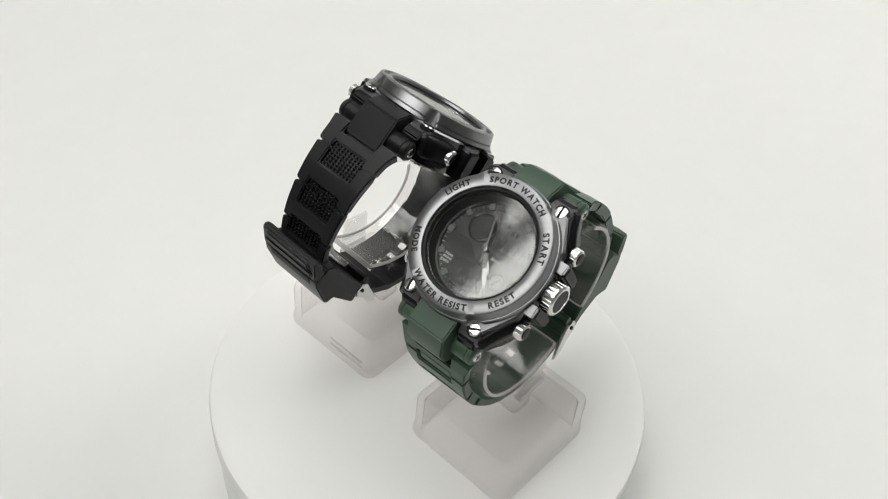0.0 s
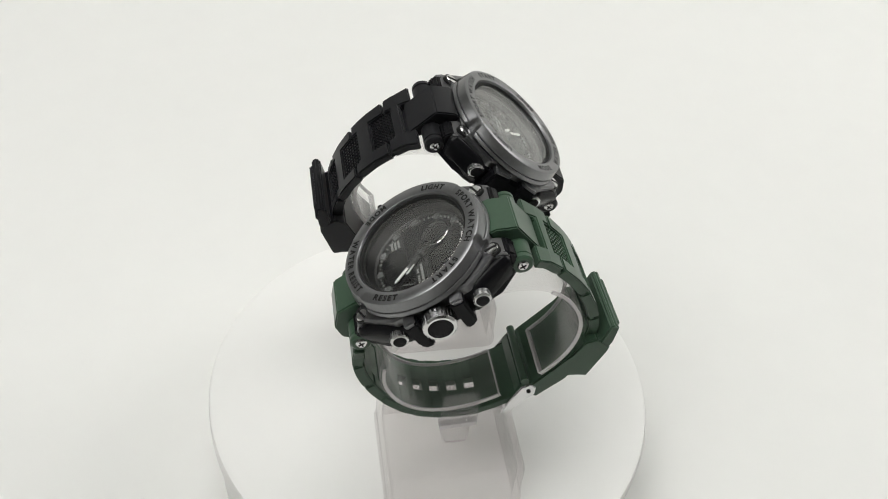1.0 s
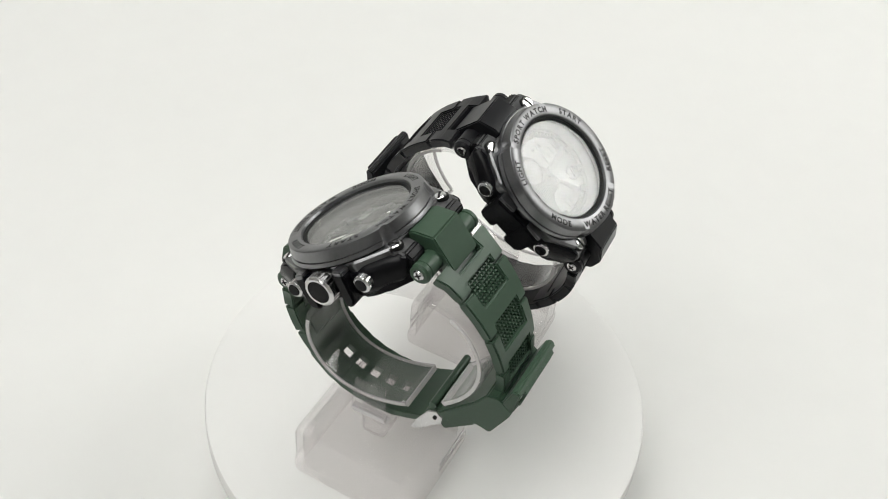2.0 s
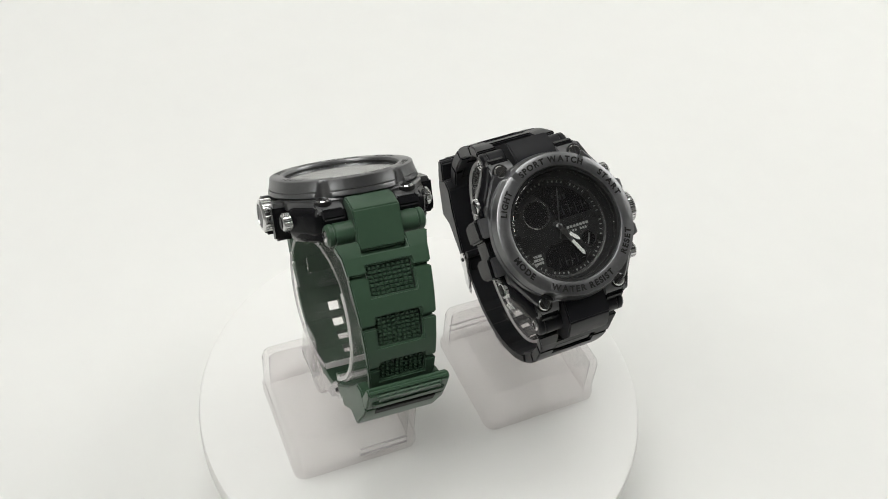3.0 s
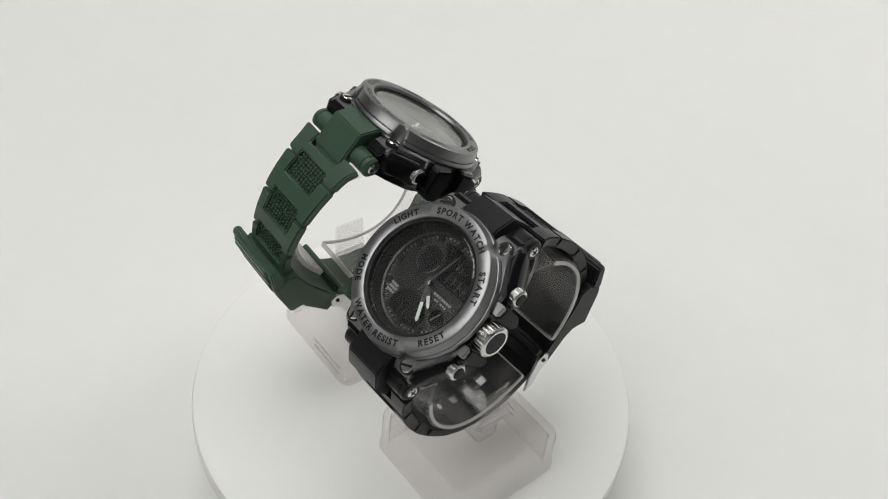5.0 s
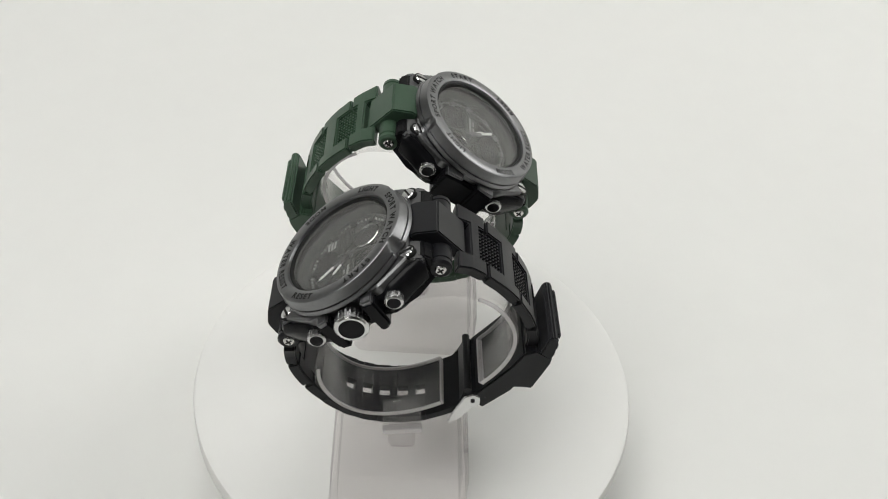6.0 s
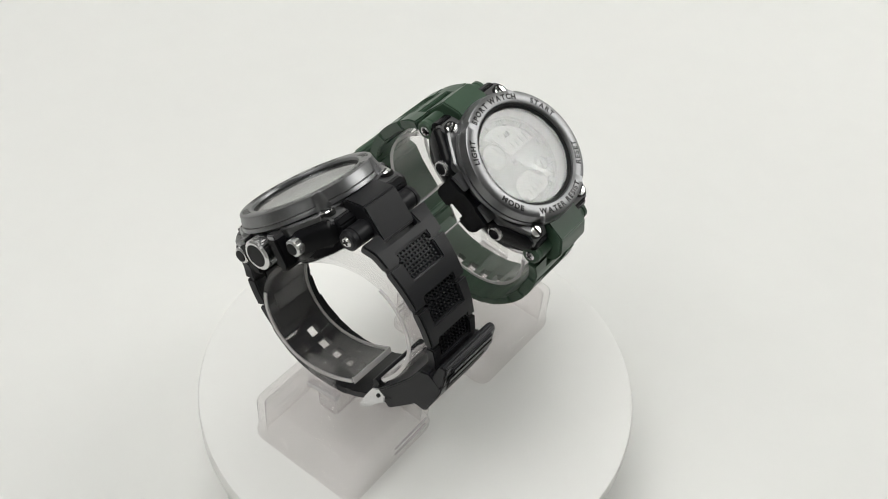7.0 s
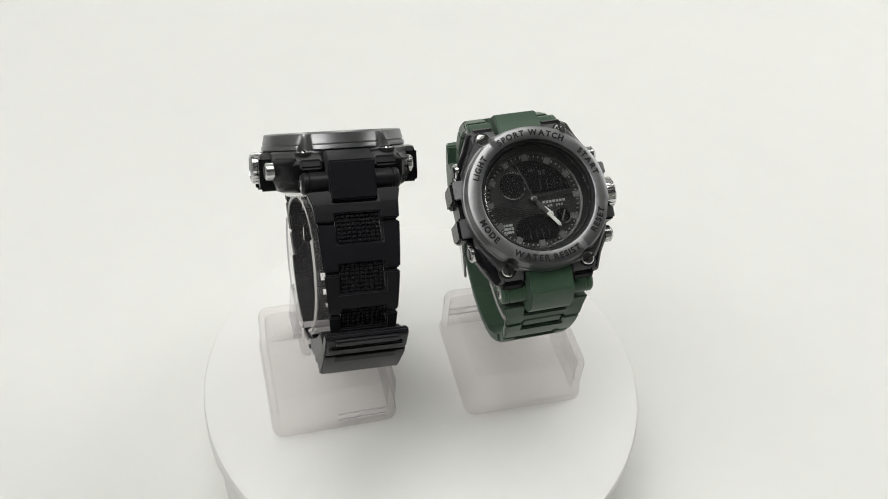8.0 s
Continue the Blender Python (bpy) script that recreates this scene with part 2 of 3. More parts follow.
def light_panel(direction, distance, width, height, mat, label):
    """A framed soft light, facing the turntable."""
    az, el = radians(direction[0]), radians(direction[1])
    eye = Vector((math.cos(el) * math.cos(az), math.cos(el) * math.sin(az), math.sin(el))) * distance + Vector((0, 0, 0.14))
    lamp = new("light_panel")
    lamp.matrix_world = look(eye, (0, 0, 0.14))
    part("diffuser", box(-width / 2, width / 2, -height / 2, height / 2, 0.0, 0.01, 0), mat, lamp, "white glowing diffuser", 0, 1)
    bars = [box(-width / 2 - 0.03, width / 2 + 0.03, s * height / 2 - (0.03 if s < 0 else 0), s * height / 2 + (0.03 if s > 0 else 0), -0.02, 0.05, 0.004) for s in (-1, 1)]
    bars += [box(s * width / 2 - (0.03 if s < 0 else 0), s * width / 2 + (0.03 if s > 0 else 0), -height / 2, height / 2, -0.02, 0.05, 0.004) for s in (-1, 1)]
    part("frame", merged(*bars), FRAME, lamp, "", 0, 1)
    part("back_panel", box(-width / 2, width / 2, -height / 2, height / 2, 0.02, 0.045, 0.003), FRAME, lamp, "", 0, 1)
    drop = lamp.matrix_world.inverted()
    for s in (-0.3, 0.3):
        top = lamp.matrix_world @ Vector((s * width, 0.0, 0.03))
        rod = lathe([(0, top.z), (0.008, top.z), (0.008, 1.9), (0, 1.9)], 12, False)
        part("rod", moved(rod, drop @ Matrix.Translation((top.x, top.y, 0))), FRAME, lamp, "", 40, 1)
    tagged(lamp, label, "light panel", "studio lights")


def backdrop():
    """White paper on a table, swept up behind."""
    prof = [(-0.75, 0.0), (0.34, 0.0)] + [(0.34 + 0.45 * math.sin(radians(a)), 0.45 - 0.45 * math.cos(radians(a))) for a in range(3, 88, 3)] + [(0.80, 1.0)]
    low = [(y + (0.004 if z > 0.1 else 0.0), z - 0.004) for y, z in prof]
    ob = part("backdrop", prism(prof + low[::-1], -1.0, 1.0, "x"), PAPER, None, smooth=30, scale=1)
    tagged(ob, "seamless white paper sweep lying on a table", "backdrop", kind="structure")
    table = new("table")
    part("tabletop", box(-1.05, 1.05, -0.78, 1.15, -0.044, -0.0045, 0.004), PLASTIC, table, "", 0, 1)
    for x in (-0.98, 0.98):
        for y in (-0.70, 1.08):
            part("leg", box(x - 0.03, x + 0.03, y - 0.03, y + 0.03, -0.75, -0.044, 0.004), FRAME, table, "", 0, 1)
    tagged(table, "white table under the paper backdrop", "table")


def turntable():
    thing = new("turntable")
    part("base", lathe([(0, 0.0), (0.0780, 0.0), (0.0795, 0.0015), (0.0795, 0.0275), (0.0785, 0.0290), (0, 0.0290)], 128, False), PLASTIC, thing, "", 35, 1)
    top = part("platter", lathe([(0, 0.029), (0.0825, 0.029), (0.0838, 0.0300), (0.0842, 0.032), (0.0842, 0.0382), (0.0837, 0.0394), (0.0824, DECK), (0, DECK)], 160, False),
               PLASTIC, thing, "turning white round platter", 35, 1)
    top.matrix_basis = Matrix.Translation((0.0029, 0.0014, 0))
    tagged(thing, "round white plastic motorised turntable with a turning platter", "turntable")
    return top


# ---- the watch: x to 3 o'clock, y to 12, z out of the face, millimetres ----
UPPER = [(28.5, -9), (32.8, -15), (35.5, -22), (37.2, -30), (37.6, -38), (36.6, -46), (33.8, -54.5), (29.0, -60.5)]
LOWER = [(-28.5, -9), (-33.6, -14.5), (-37.6, -22.5), (-39.6, -33), (-39.3, -42.5), (-35.4, -52.6), (-28.2, -60.8), (-17, -67.2), (-5, -69.2), (6, -69)]


def link_body(band, lo, a, b, hi, width, gap, deep):
    """One link in one piece: a bent plate, narrowing along the band, with a notch in the middle of each end."""
    along = ([lo] if lo < a - 0.01 else []) + [a + (b - a) * k / 6 for k in range(7)] + ([hi] if hi > b + 0.01 else [])
    bm = bmesh.new()
    grid = {}
    for i, s in enumerate(along):
        for d, off in ((0, 0.0), (1, deep)):
            p = band.at(s, off)
            w = width(s) - 0.5 * d
            for j, x in enumerate((-w, -gap, gap, w)):
                grid[i, j, d] = bm.verts.new((x, p.y, p.z))
    solid = {(i, j) for i in range(len(along) - 1) for j in range(3) if j != 1 or (along[i] > a - 0.01 and along[i + 1] < b + 0.01)}
    for i, j in solid:
        for d in (0, 1):
            bm.faces.new([grid[k] for k in ((i, j, d), (i + 1, j, d), (i + 1, j + 1, d), (i, j + 1, d))])
        for di, dj, e0, e1 in ((-1, 0, (i, j), (i, j + 1)), (1, 0, (i + 1, j), (i + 1, j + 1)), (0, -1, (i, j), (i + 1, j)), (0, 1, (i, j + 1), (i + 1, j + 1))):
            if (i + di, j + dj) not in solid:
                bm.faces.new([grid[(*e0, 0)], grid[(*e1, 0)], grid[(*e1, 1)], grid[(*e0, 1)]])
    bmesh.ops.delete(bm, geom=[v for v in bm.verts if not v.link_faces], context="VERTS")
    bmesh.ops.recalc_face_normals(bm, faces=bm.faces)
    return soften(bm, 0.45, 2, 40)


def strap_links(band, marks, parent, rubber, x0, x1, label, studs=True):
    """Links that meet in the middle of each window; marks: (start, end) of the windows along the band."""
    width = lambda s: x0 + (x1 - x0) * min(s / band.length, 1) + 2.4 * max(0.0, 1 - s / 9) ** 1.5
    cuts = [4.4] + [a + 0.30 * (b - a) for a, b in marks] + [band.length]
    for i in range(len(cuts) - 1):
        lo, hi = cuts[i] + (0.38 if i else 0), cuts[i + 1] - (0.38 if i < len(cuts) - 2 else 0)
        a = marks[i - 1][1] if i else 8.8
        b = marks[i][0] if i < len(marks) else cuts[-1]
        bm = link_body(band, lo, a, b, hi if i < len(marks) else b, width, 7.0, 3.6)
        part("strap_link", bm, rubber, parent, label)
    part("tongue_seat", band.slab(0.4, 9.6, -7.1, 7.1, 2.7, 3.5, 4, 0), rubber, parent)
    for k, (a, b) in enumerate(marks):
        w = width(a)
        # the pin block under the notch
        for s in (-1, 1):
            xa, xb = sorted((s * 7.0, s * (w - 0.9)))
            part("hinge_pin", band.slab(cuts[k + 1] - 1.2, cuts[k + 1] + 1.2, xa, xb, 1.7, 3.0, 2, 0.1), rubber, parent)
        if not studs:
            # a smooth bar between two open grooves
            part("link_bar", band.slab(a + 1.3, b - 1.1, -6.5, 6.5, 0.7, 3.3, 4, 0.3), rubber, parent)
            part("link_floor", band.slab(a - 0.2, b + 0.2, -6.75, 6.75, 2.8, 3.4, 4, 0), rubber, parent)
            continue
        bm = band.slab(a - 0.2, b + 0.2, -6.75, 6.75, 1.75, 3.3, 5, 0.15)
        rows, cols = max(3, round((b - a) / 1.35)), 9
        for i in range(rows):
            for j in range(cols):
                x = -5.9 + 11.8 * j / (cols - 1)
                s = a + 0.75 + (b - a - 1.5) * i / (rows - 1)
                base = [band.at(s - 0.5, 1.8), band.at(s + 0.5, 1.8)]
                tip = [band.at(s - 0.28, 0.75), band.at(s + 0.28, 0.75)]
                vs = [bm.verts.new((x + dx, base[q].y, base[q].z)) for dx, q in ((-0.58, 0), (0.58, 0), (0.58, 1), (-0.58, 1))]
                ts = [bm.verts.new((x + dx, tip[q].y, tip[q].z)) for dx, q in ((-0.34, 0), (0.34, 0), (0.34, 1), (-0.34, 1))]
                bm.faces.new(ts)
                for q in range(4):
                    bm.faces.new((vs[q], vs[(q + 1) % 4], ts[(q + 1) % 4], ts[q]))
        part("mesh_panel", bm, rubber, parent, "studded mesh inlay", 0)


def screw(parent, m, r=2.0, slot=True):
    head = part("screw", moved(lathe([(0, -1.6), (r, -1.6), (r, 0.15), (r - 0.35, 0.5), (0, 0.62)], 28, False), m), SCREW, parent, "bright steel screw")
    # No cuts are made: a black bar and collar paint slot and recess shade.
    cut = merged(box(-r * 0.92, r * 0.92, -0.34, 0.34, 0.45, 0.68, 0)) if slot else \
        merged(box(-r * 0.6, r * 0.6, -0.22, 0.22, 0.45, 0.68, 0), box(-0.22, 0.22, -r * 0.6, r * 0.6, 0.46, 0.69, 0))
    part("slot_shade", moved(cut, m), INK, head, "", 0)
    part("recess_shade", moved(lathe([(r, -1.2), (r + 0.5, -1.2), (r + 0.5, 0.02), (r + 0.35, 0.06), (r, 0.02)], 28), m), INK, head)


def round_button(parent, x, y, z, sign, r, length, cap):
    m = Matrix.Translation((x, y, z)) @ sideways(sign)
    body = part("push_button", moved(lathe([(0, -length), (r * 0.8, -length), (r * 0.8, -3.0), (r, -2.8), (r, -0.4), (r - 0.35, 0), (r * 0.78, 0.05), (0, 0.0)], 32, False), m), STEEL, parent, "polished steel push button")
    part("button_cap", moved(lathe([(0, 0.02), (r * 0.76, 0.06), (r * 0.7, 0.3), (0, 0.4)], 28, False), m), cap, body)
    ribs = []
    for i in range(14):
        a = math.tau * i / 14
        ribs.append(moved(box(-0.32, 0.32, -0.2, 0.13, -2.6, -0.35, 0.08, 1), m @ Matrix.Rotation(a, 4, "Z") @ Matrix.Translation((0, r, 0))))
    part("button_ribs", merged(*ribs), STEEL, body, "", 0)


def dial_face(parent, hours, pointers):
    z = -2.9
    dial = part("dial", lathe([(0, z - 1), (17.5, z - 1), (17.5, z), (0, z)], 96, False), DIAL, parent, "dark grey ridged dial", 10)
    part("chapter_ring", lathe([(17.6, 1.1), (16.95, 1.1), (16.0, z + 1.2), (15.3, z + 0.9), (15.3, z - 0.2), (17.5, z - 0.2)], 96), DIAL, dial)
    # fine ridges across the dial
    ridges = [box(-14.2 + 0.12 * (k - 4) ** 2, -7.6 + 0.75 * abs(k - 9), -4.9 + 0.62 * k, -4.62 + 0.62 * k, z, z + 0.5, 0) for k in range(9)]
    ridges += [box(1.2, 13.6 - 0.3 * k, 0.2 + 0.6 * k, 0.46 + 0.6 * k, z, z + 0.28, 0) for k in range(2)]
    ridges += [box(9.6 + 0.3 * k, 13.8 - 0.3 * k, -9.6 - 0.7 * k, -9.3 - 0.7 * k, z, z + 0.28, 0) for k in range(3)]
    part("dial_ridges", merged(*ridges), DIAL, dial, "", 0)
    # small round subdial
    part("subdial_ring", moved(lathe([(4.05, z), (4.6, z), (4.6, z + 0.7), (4.35, z + 0.9), (4.05, z + 0.5)], 48), Matrix.Translation((-5.8, 5.5, 0))), STEEL, dial)
    part("subdial", moved(lathe([(0, z), (4.0, z), (4.0, z + 0.12), (0, z + 0.12)], 40, False), Matrix.Translation((-5.8, 5.5, 0))), SCREEN, dial, "", 10)
    # upper display, a quarter disc; lower display, a D
    up = [(13.2 * math.cos(radians(a)), 13.2 * math.sin(radians(a))) for a in range(10, 113, 6)] + [(-2.6, 10.0), (-0.9, 7.6), (-0.5, 4.4), (0.4, 2.1)]
    part("display", prism(up, z, z + 0.14, "z"), SCREEN, dial, "black reversed display", 0)
    lowd = [(1.5, -4.7), (-1.8, -4.3), (-4.3, -4.9), (-6.6, -6.8), (-7.6, -9.2), (-7.4, -12.0), (-5.0, -13.2), (0.2, -13.8), (5.2, -12.8), (6.6, -10.8), (6.2, -8.4), (4.0, -6.2)]
    part("display", prism(lowd, z, z + 0.14, "z"), SCREEN, dial, "black reversed display", 0)
    part("subdial_ring", moved(lathe([(2.3, z), (2.8, z), (2.7, z + 0.5), (2.3, z + 0.4)], 36), Matrix.Translation((8.8, -6.2, 0))), DIAL, dial)
    part("subdial", moved(lathe([(0, z), (2.3, z), (2.3, z + 0.12), (0, z + 0.12)], 36, False), Matrix.Translation((8.8, -6.2, 0))), SCREEN, dial, "", 10)
    part("subdial_hand", moved(box(-0.22, 0.22, -1.8, 1.8, z + 0.3, z + 0.42, 0), Matrix.Translation((8.8, -6.2, 0)) @ Matrix.Rotation(radians(-25), 4, "Z")), DIM_PRINT, dial, "", 0)
    # display segments, too dim to read
    marks = [box(3.2 + 2.3 * k, 3.6 + 2.3 * k, 3.0, 6.2, z + 0.15, z + 0.17, 0) for k in range(4)] + [box(3.2 + 2.3 * k, 4.6 + 2.3 * k, 4.5, 4.8, z + 0.15, z + 0.17, 0) for k in (1, 2, 3)]
    part("display_digits", merged(*marks), LCD, dial, "dim unreadable segments", 0)
    marks = [box(-3.2 + 2.0 * k, -2.85 + 2.0 * k, -12.4, -9.4, z + 0.15, z + 0.17, 0) for k in range(4)] + [box(-3.2 + 2.0 * k, -1.9 + 2.0 * k, -11.0, -10.7, z + 0.15, z + 0.17, 0) for k in (1, 2)]
    part("display_digits", merged(*marks), LCD, dial, "dim unreadable segments", 0)
    bars = [box(3.4 + 1.5 * k, 4.3 + 1.5 * k, 8.0, 9.6, z + 0.15, z + 0.17, 0) for k in range(2)] + [box(1.0, 1.9, 9.2, 10.4, z + 0.15, z + 0.17, 0)]
    part("display_digits", merged(*bars), LCD, dial, "unreadable pale segments", 0)
    small = [box(-11.4 + x, -11.4 + x + w, -7.3 - 1.15 * k, -6.55 - 1.15 * k, z, z + 0.1, 0)
             for k, row in enumerate((((0, 0.8), (1.0, 0.7), (1.9, 1.3)), ((0.2, 1.4), (1.8, 0.6), (2.6, 0.8)), ((0, 0.7), (0.9, 1.5), (2.6, 0.6)))) for x, w in row]
    part("dial_print", merged(*small), PRINT, dial, "unreadable grey print", 0)
    bars = [box(2.9 + 1.12 * k, 3.7 + 1.12 * k, -1.45, -0.7, z, z + 0.12, 0) for k in range(7)]
    bars += [box(4.4 + 0.9 * k, 4.95 + 0.9 * k, -2.75, -2.1, z, z + 0.12, 0) for k in range(6) if k != 2]
    part("dial_print", merged(*bars), PRINT, dial, "unreadable pale print", 0)
    # minute marks and hour blocks
    for i in range(60):
        a = math.tau * i / 60
        m = Matrix.Rotation(a, 4, "Z") @ Matrix.Translation((14.6, 0, z + 0.5))
        if i % 5:
            part("minute_mark", moved(box(-0.3, 0.3, -0.11, 0.11, -0.5, 0.08, 0), m), PRINT, dial, "", 0)
        else:
            part("hour_mark", moved(box(-1.4, 0.9, -0.98, 0.98, -0.5, 0.35, 0.12, 1), m), hours, dial, "", 0)
    # hour, minute and second pointers
    def hand(name, ang, length, w, zz, mat, lume, back=2.0):
        m = Matrix.Rotation(radians(ang), 4, "Z")
        h = part(name, moved(prism([(-back, -w / 2), (length * 0.35, -w / 2), (length - 1, -w * 0.4), (length, 0), (length - 1, w * 0.4), (length * 0.35, w / 2), (-back, w / 2)], zz, zz + 0.2, "z"), m), mat, dial, "", 0)
        if lume:
            part("lume", moved(prism([(lume, -w * 0.42), (length - 1.0, -w * 0.42), (length - 0.2, 0), (length - 1.0, w * 0.42), (lume, w * 0.42)], zz + 0.21, zz + 0.3, "z"), m), LUME, h, "white luminous tip", 0)
    hand("hour_hand", pointers[0], 8.2, 1.3, z + 0.9, DARK_METAL, 4.0)
    hand("minute_hand", pointers[1], 12.2, 1.3, z + 1.3, DARK_METAL, 6.0)
    hand("second_hand", pointers[2], 12.4, 0.42, z + 1.7, DARK_METAL, 0, 4.0)
    part("hand_hub", lathe([(0, z), (1.0, z), (1.0, z + 2.0), (0.6, z + 2.2), (0, z + 2.2)], 24, False), DARK_METAL, dial)


def watch(o, axes, rubber, label, strap_label, hours, pointers):
    thing = new("wristwatch")
    m = Matrix([[*axes[i], o[i]] for i in range(3)] + [[0, 0, 0, 1]])
    thing.matrix_world = m
    # middle case: eight-sided, dark resin, with a metal top plate
    oct_low = [(14.5, 24.5), (-14.5, 24.5), (-19.8, 18.5), (-21.8, 8), (-21.8, -8), (-19.8, -18.5), (-14.5, -24.5), (14.5, -24.5), (19.8, -18.5), (21.8, -8), (21.8, 8), (19.8, 18.5)]
    part("case", prism(oct_low, -12.5, -4.1, "z", 0.9), RESIN, thing, "black resin case")
    part("case_back", lathe([(0, -15.5), (16.5, -15.5), (18, -14.5), (18.5, -12.4), (0, -12.4)], 64, False), STEEL, thing, "steel case back")
    plate = [(15.5, 21.6), (8.0, 22.0), (7.4, 22.0), (-7.4, 22.0), (-8.0, 22.0), (-15.5, 21.6), (-17.2, 19.2), (-21.6, 12), (-22.4, 0), (-21.6, -12), (-17.2, -19.2), (-15.5, -21.6), (-8.0, -22.0), (-7.4, -22.0), (7.4, -22.0), (8.0, -22.0), (15.5, -21.6), (17.2, -19.2), (21.6, -12), (22.4, 0), (21.6, 12), (17.2, 19.2)]
    part("top_plate", ring_plate(plate, 17.6, -4.2, -0.6, 240, 0.6), DARK_METAL, thing, "dark gunmetal top plate")
    flank = [(22.45, 4.45), (22.65, 3.4), (22.95, 2.3), (23.15, 1.5), (22.85, 1.4), (22.85, 1.1), (23.35, 1.0), (23.5, 0.6)]
    bm = lathe([(18.0, -0.9), (18.0, 4.0), (18.25, 4.6), (18.45, 4.7), (22.1, 4.7), *flank, (23.65, -0.2), (22.8, -0.9)], 320)
    for v in bm.verts:
        # a round scallop in the flank above each screw
        rr = math.hypot(v.co.x, v.co.y)
        if rr < 20:
            continue
        ux, uy = v.co.x / rr, v.co.y / rr
        for cx, cy in ((13.1, 21.35), (-13.1, 21.35), (13.1, -21.35), (-13.1, -21.35)):
            dot, cross = ux * cx + uy * cy, ux * cy - uy * cx
            if dot > 0 and abs(cross) < 2.9:
                edge = dot - math.sqrt(2.9 ** 2 - cross ** 2)
                if rr > edge:
                    v.co.x, v.co.y = ux * edge, uy * edge
    bezel = part("bezel", bm, GUNMETAL, thing, "round gunmetal bezel with engraved words")
    bm = bmesh.new()
    tilt = 4.73
    for text, mid, outw in (("SPORT WATCH", 87, True), ("START", 25, True), ("LIGHT", 148, True), ("MODE", 208, False), ("WATER RESIST", 267, False), ("RESET", 328, False)):
        arc_text(bm, text, 20.3, mid, 2.6, tilt, outw)
    part("bezel_lettering", bm, INK, bezel, "black engraved capital letters", 0)
    part("crystal", lathe([(0, 3.4), (16.6, 3.4), (17.0, 3.2), (17.0, 2.2), (0, 2.2)], 96, False), CRYSTAL, thing, "flat clear watch glass", 0)
    part("inner_ring", lathe([(17.95, 3.8), (17.95, 1.2), (16.7, 1.2), (16.7, 2.15), (17.1, 2.18), (17.1, 3.25), (17.4, 3.7)], 96), INK, thing, "black gasket ring")
    dial_face(thing, hours, pointers)
    for sx in (-1, 1):
        for sy in (-1, 1):
            # screw posts at the four corners
            shelf = [(sy * 17.6, -0.8), (sy * 21.0, -1.3), (sy * 23.4, -2.2), (sy * 25.3, -3.7), (sy * 25.1, -4.8), (sy * 17.6, -4.6)]
            part("screw_shelf", prism(shelf, *sorted((sx * 8.0, sx * 16.0)), "x", 0.4), DARK_METAL, thing)
            turn = Matrix.Translation((sx * 13.1, sy * 21.35, -1.0)) @ Matrix.Rotation(radians(-4 * sy), 4, "X") @ Matrix.Rotation(radians(35 * sx * sy + 60), 4, "Z")
            screw(thing, turn, 2.1)
            # lug block and pivot
            part("lug", prism([(sy * 22, -2.6), (sy * 25.6, -3.3), (sy * 26.9, -5.6), (sy * 24.5, -12.0), (sy * 20, -12.4)], *sorted((sx * 8.2, sx * 15.0)), "x", 0.5), RESIN, thing)
            axis = Matrix.Translation((sx * 15.2, 26.5 if sy > 0 else -27.1, -10.4 if sy > 0 else -9.2)) @ sideways(sx)
            part("pivot", moved(lathe([(0, -8.2), (3.4, -8.2), (3.4, -2.6), (3.1, -2.4), (3.1, -2.1), (3.4, -1.9), (3.4, -0.7), (2.7, 0.0), (0, 0.0)], 32, False), axis), rubber, thing)
            screw(thing, axis @ Matrix.Translation((0, 0, -0.1)), 1.7, False)
    # side guards
    for sx in (-1, 1):
        for sy in (-1, 1):
            layers = [(-2.6, [(14.0, 24.3), (16.3, 23.6), (17.7, 19.6), (20.4, 14.6), (21.0, 9.2), (14.0, 9.2)]),
                      (-4.6, [(13.6, 25.6), (17.0, 25.0), (19.2, 19.8), (22.3, 14.6), (22.6, 9.2), (13.6, 9.2)]),
                      (-9.6, [(13.6, 24.2), (17.2, 23.4), (19.6, 18.8), (22.3, 14.2), (22.6, 9.2), (13.6, 9.2)]),
                      (-13.4, [(13.6, 19.6), (15.6, 19.0), (17.6, 16.0), (19.6, 13.0), (20.4, 9.2), (13.6, 9.2)])]
            part("side_guard", loft([(z, [(sx * x, sy * y) for x, y in poly]) for z, poly in layers], 0.35), RESIN, thing)
            ridge = [(sy * 14.8, -4.6), (sy * 21.8, -5.6), (sy * 21.6, -6.7), (sy * 14.8, -5.8)]
            part("guard_ridge", moved(prism(ridge, *sorted((sx * 20.3, sx * 22.0)), "x", 0.25, 1), Matrix.Translation((sx * 17.6, sy * 24, 0)) @ Matrix.Rotation(radians(-29 * sx * sy), 4, "Z") @ Matrix.Translation((sx * -21.8, sy * -24.5, 0))), RESIN, thing)
            near = 5.2 if sx > 0 else 2.6
            hood = [(sy * near, -1.6), (sy * 9.6, -2.2), (sy * 9.4, -11.0), (sy * 8.2, -12.9), (sy * near, -13.3)]
            part("crown_guard", prism(hood, *sorted((sx * 17.5, sx * (25.6 if sx > 0 else 26.0))), "x", 0.7), RESIN, thing)
            tip = [(sy * (near + 0.4), -0.9), (sy * 9.4, -1.2), (sy * 9.0, -3.6), (sy * (near + 1), -3.2)]
            part("guard_tip", prism(tip, *sorted((sx * 19.5, sx * 25.2)), "x", 0.4), GUNMETAL, thing)
            round_button(thing, sx * (24.3 if sx > 0 else 23.0), sy * 13.5, -6.6, sx, 2.6, 6.5, RESIN)
    # crown at 3 o'clock
    m3 = Matrix.Translation((27.6, -0.2, -5.8)) @ sideways(1)
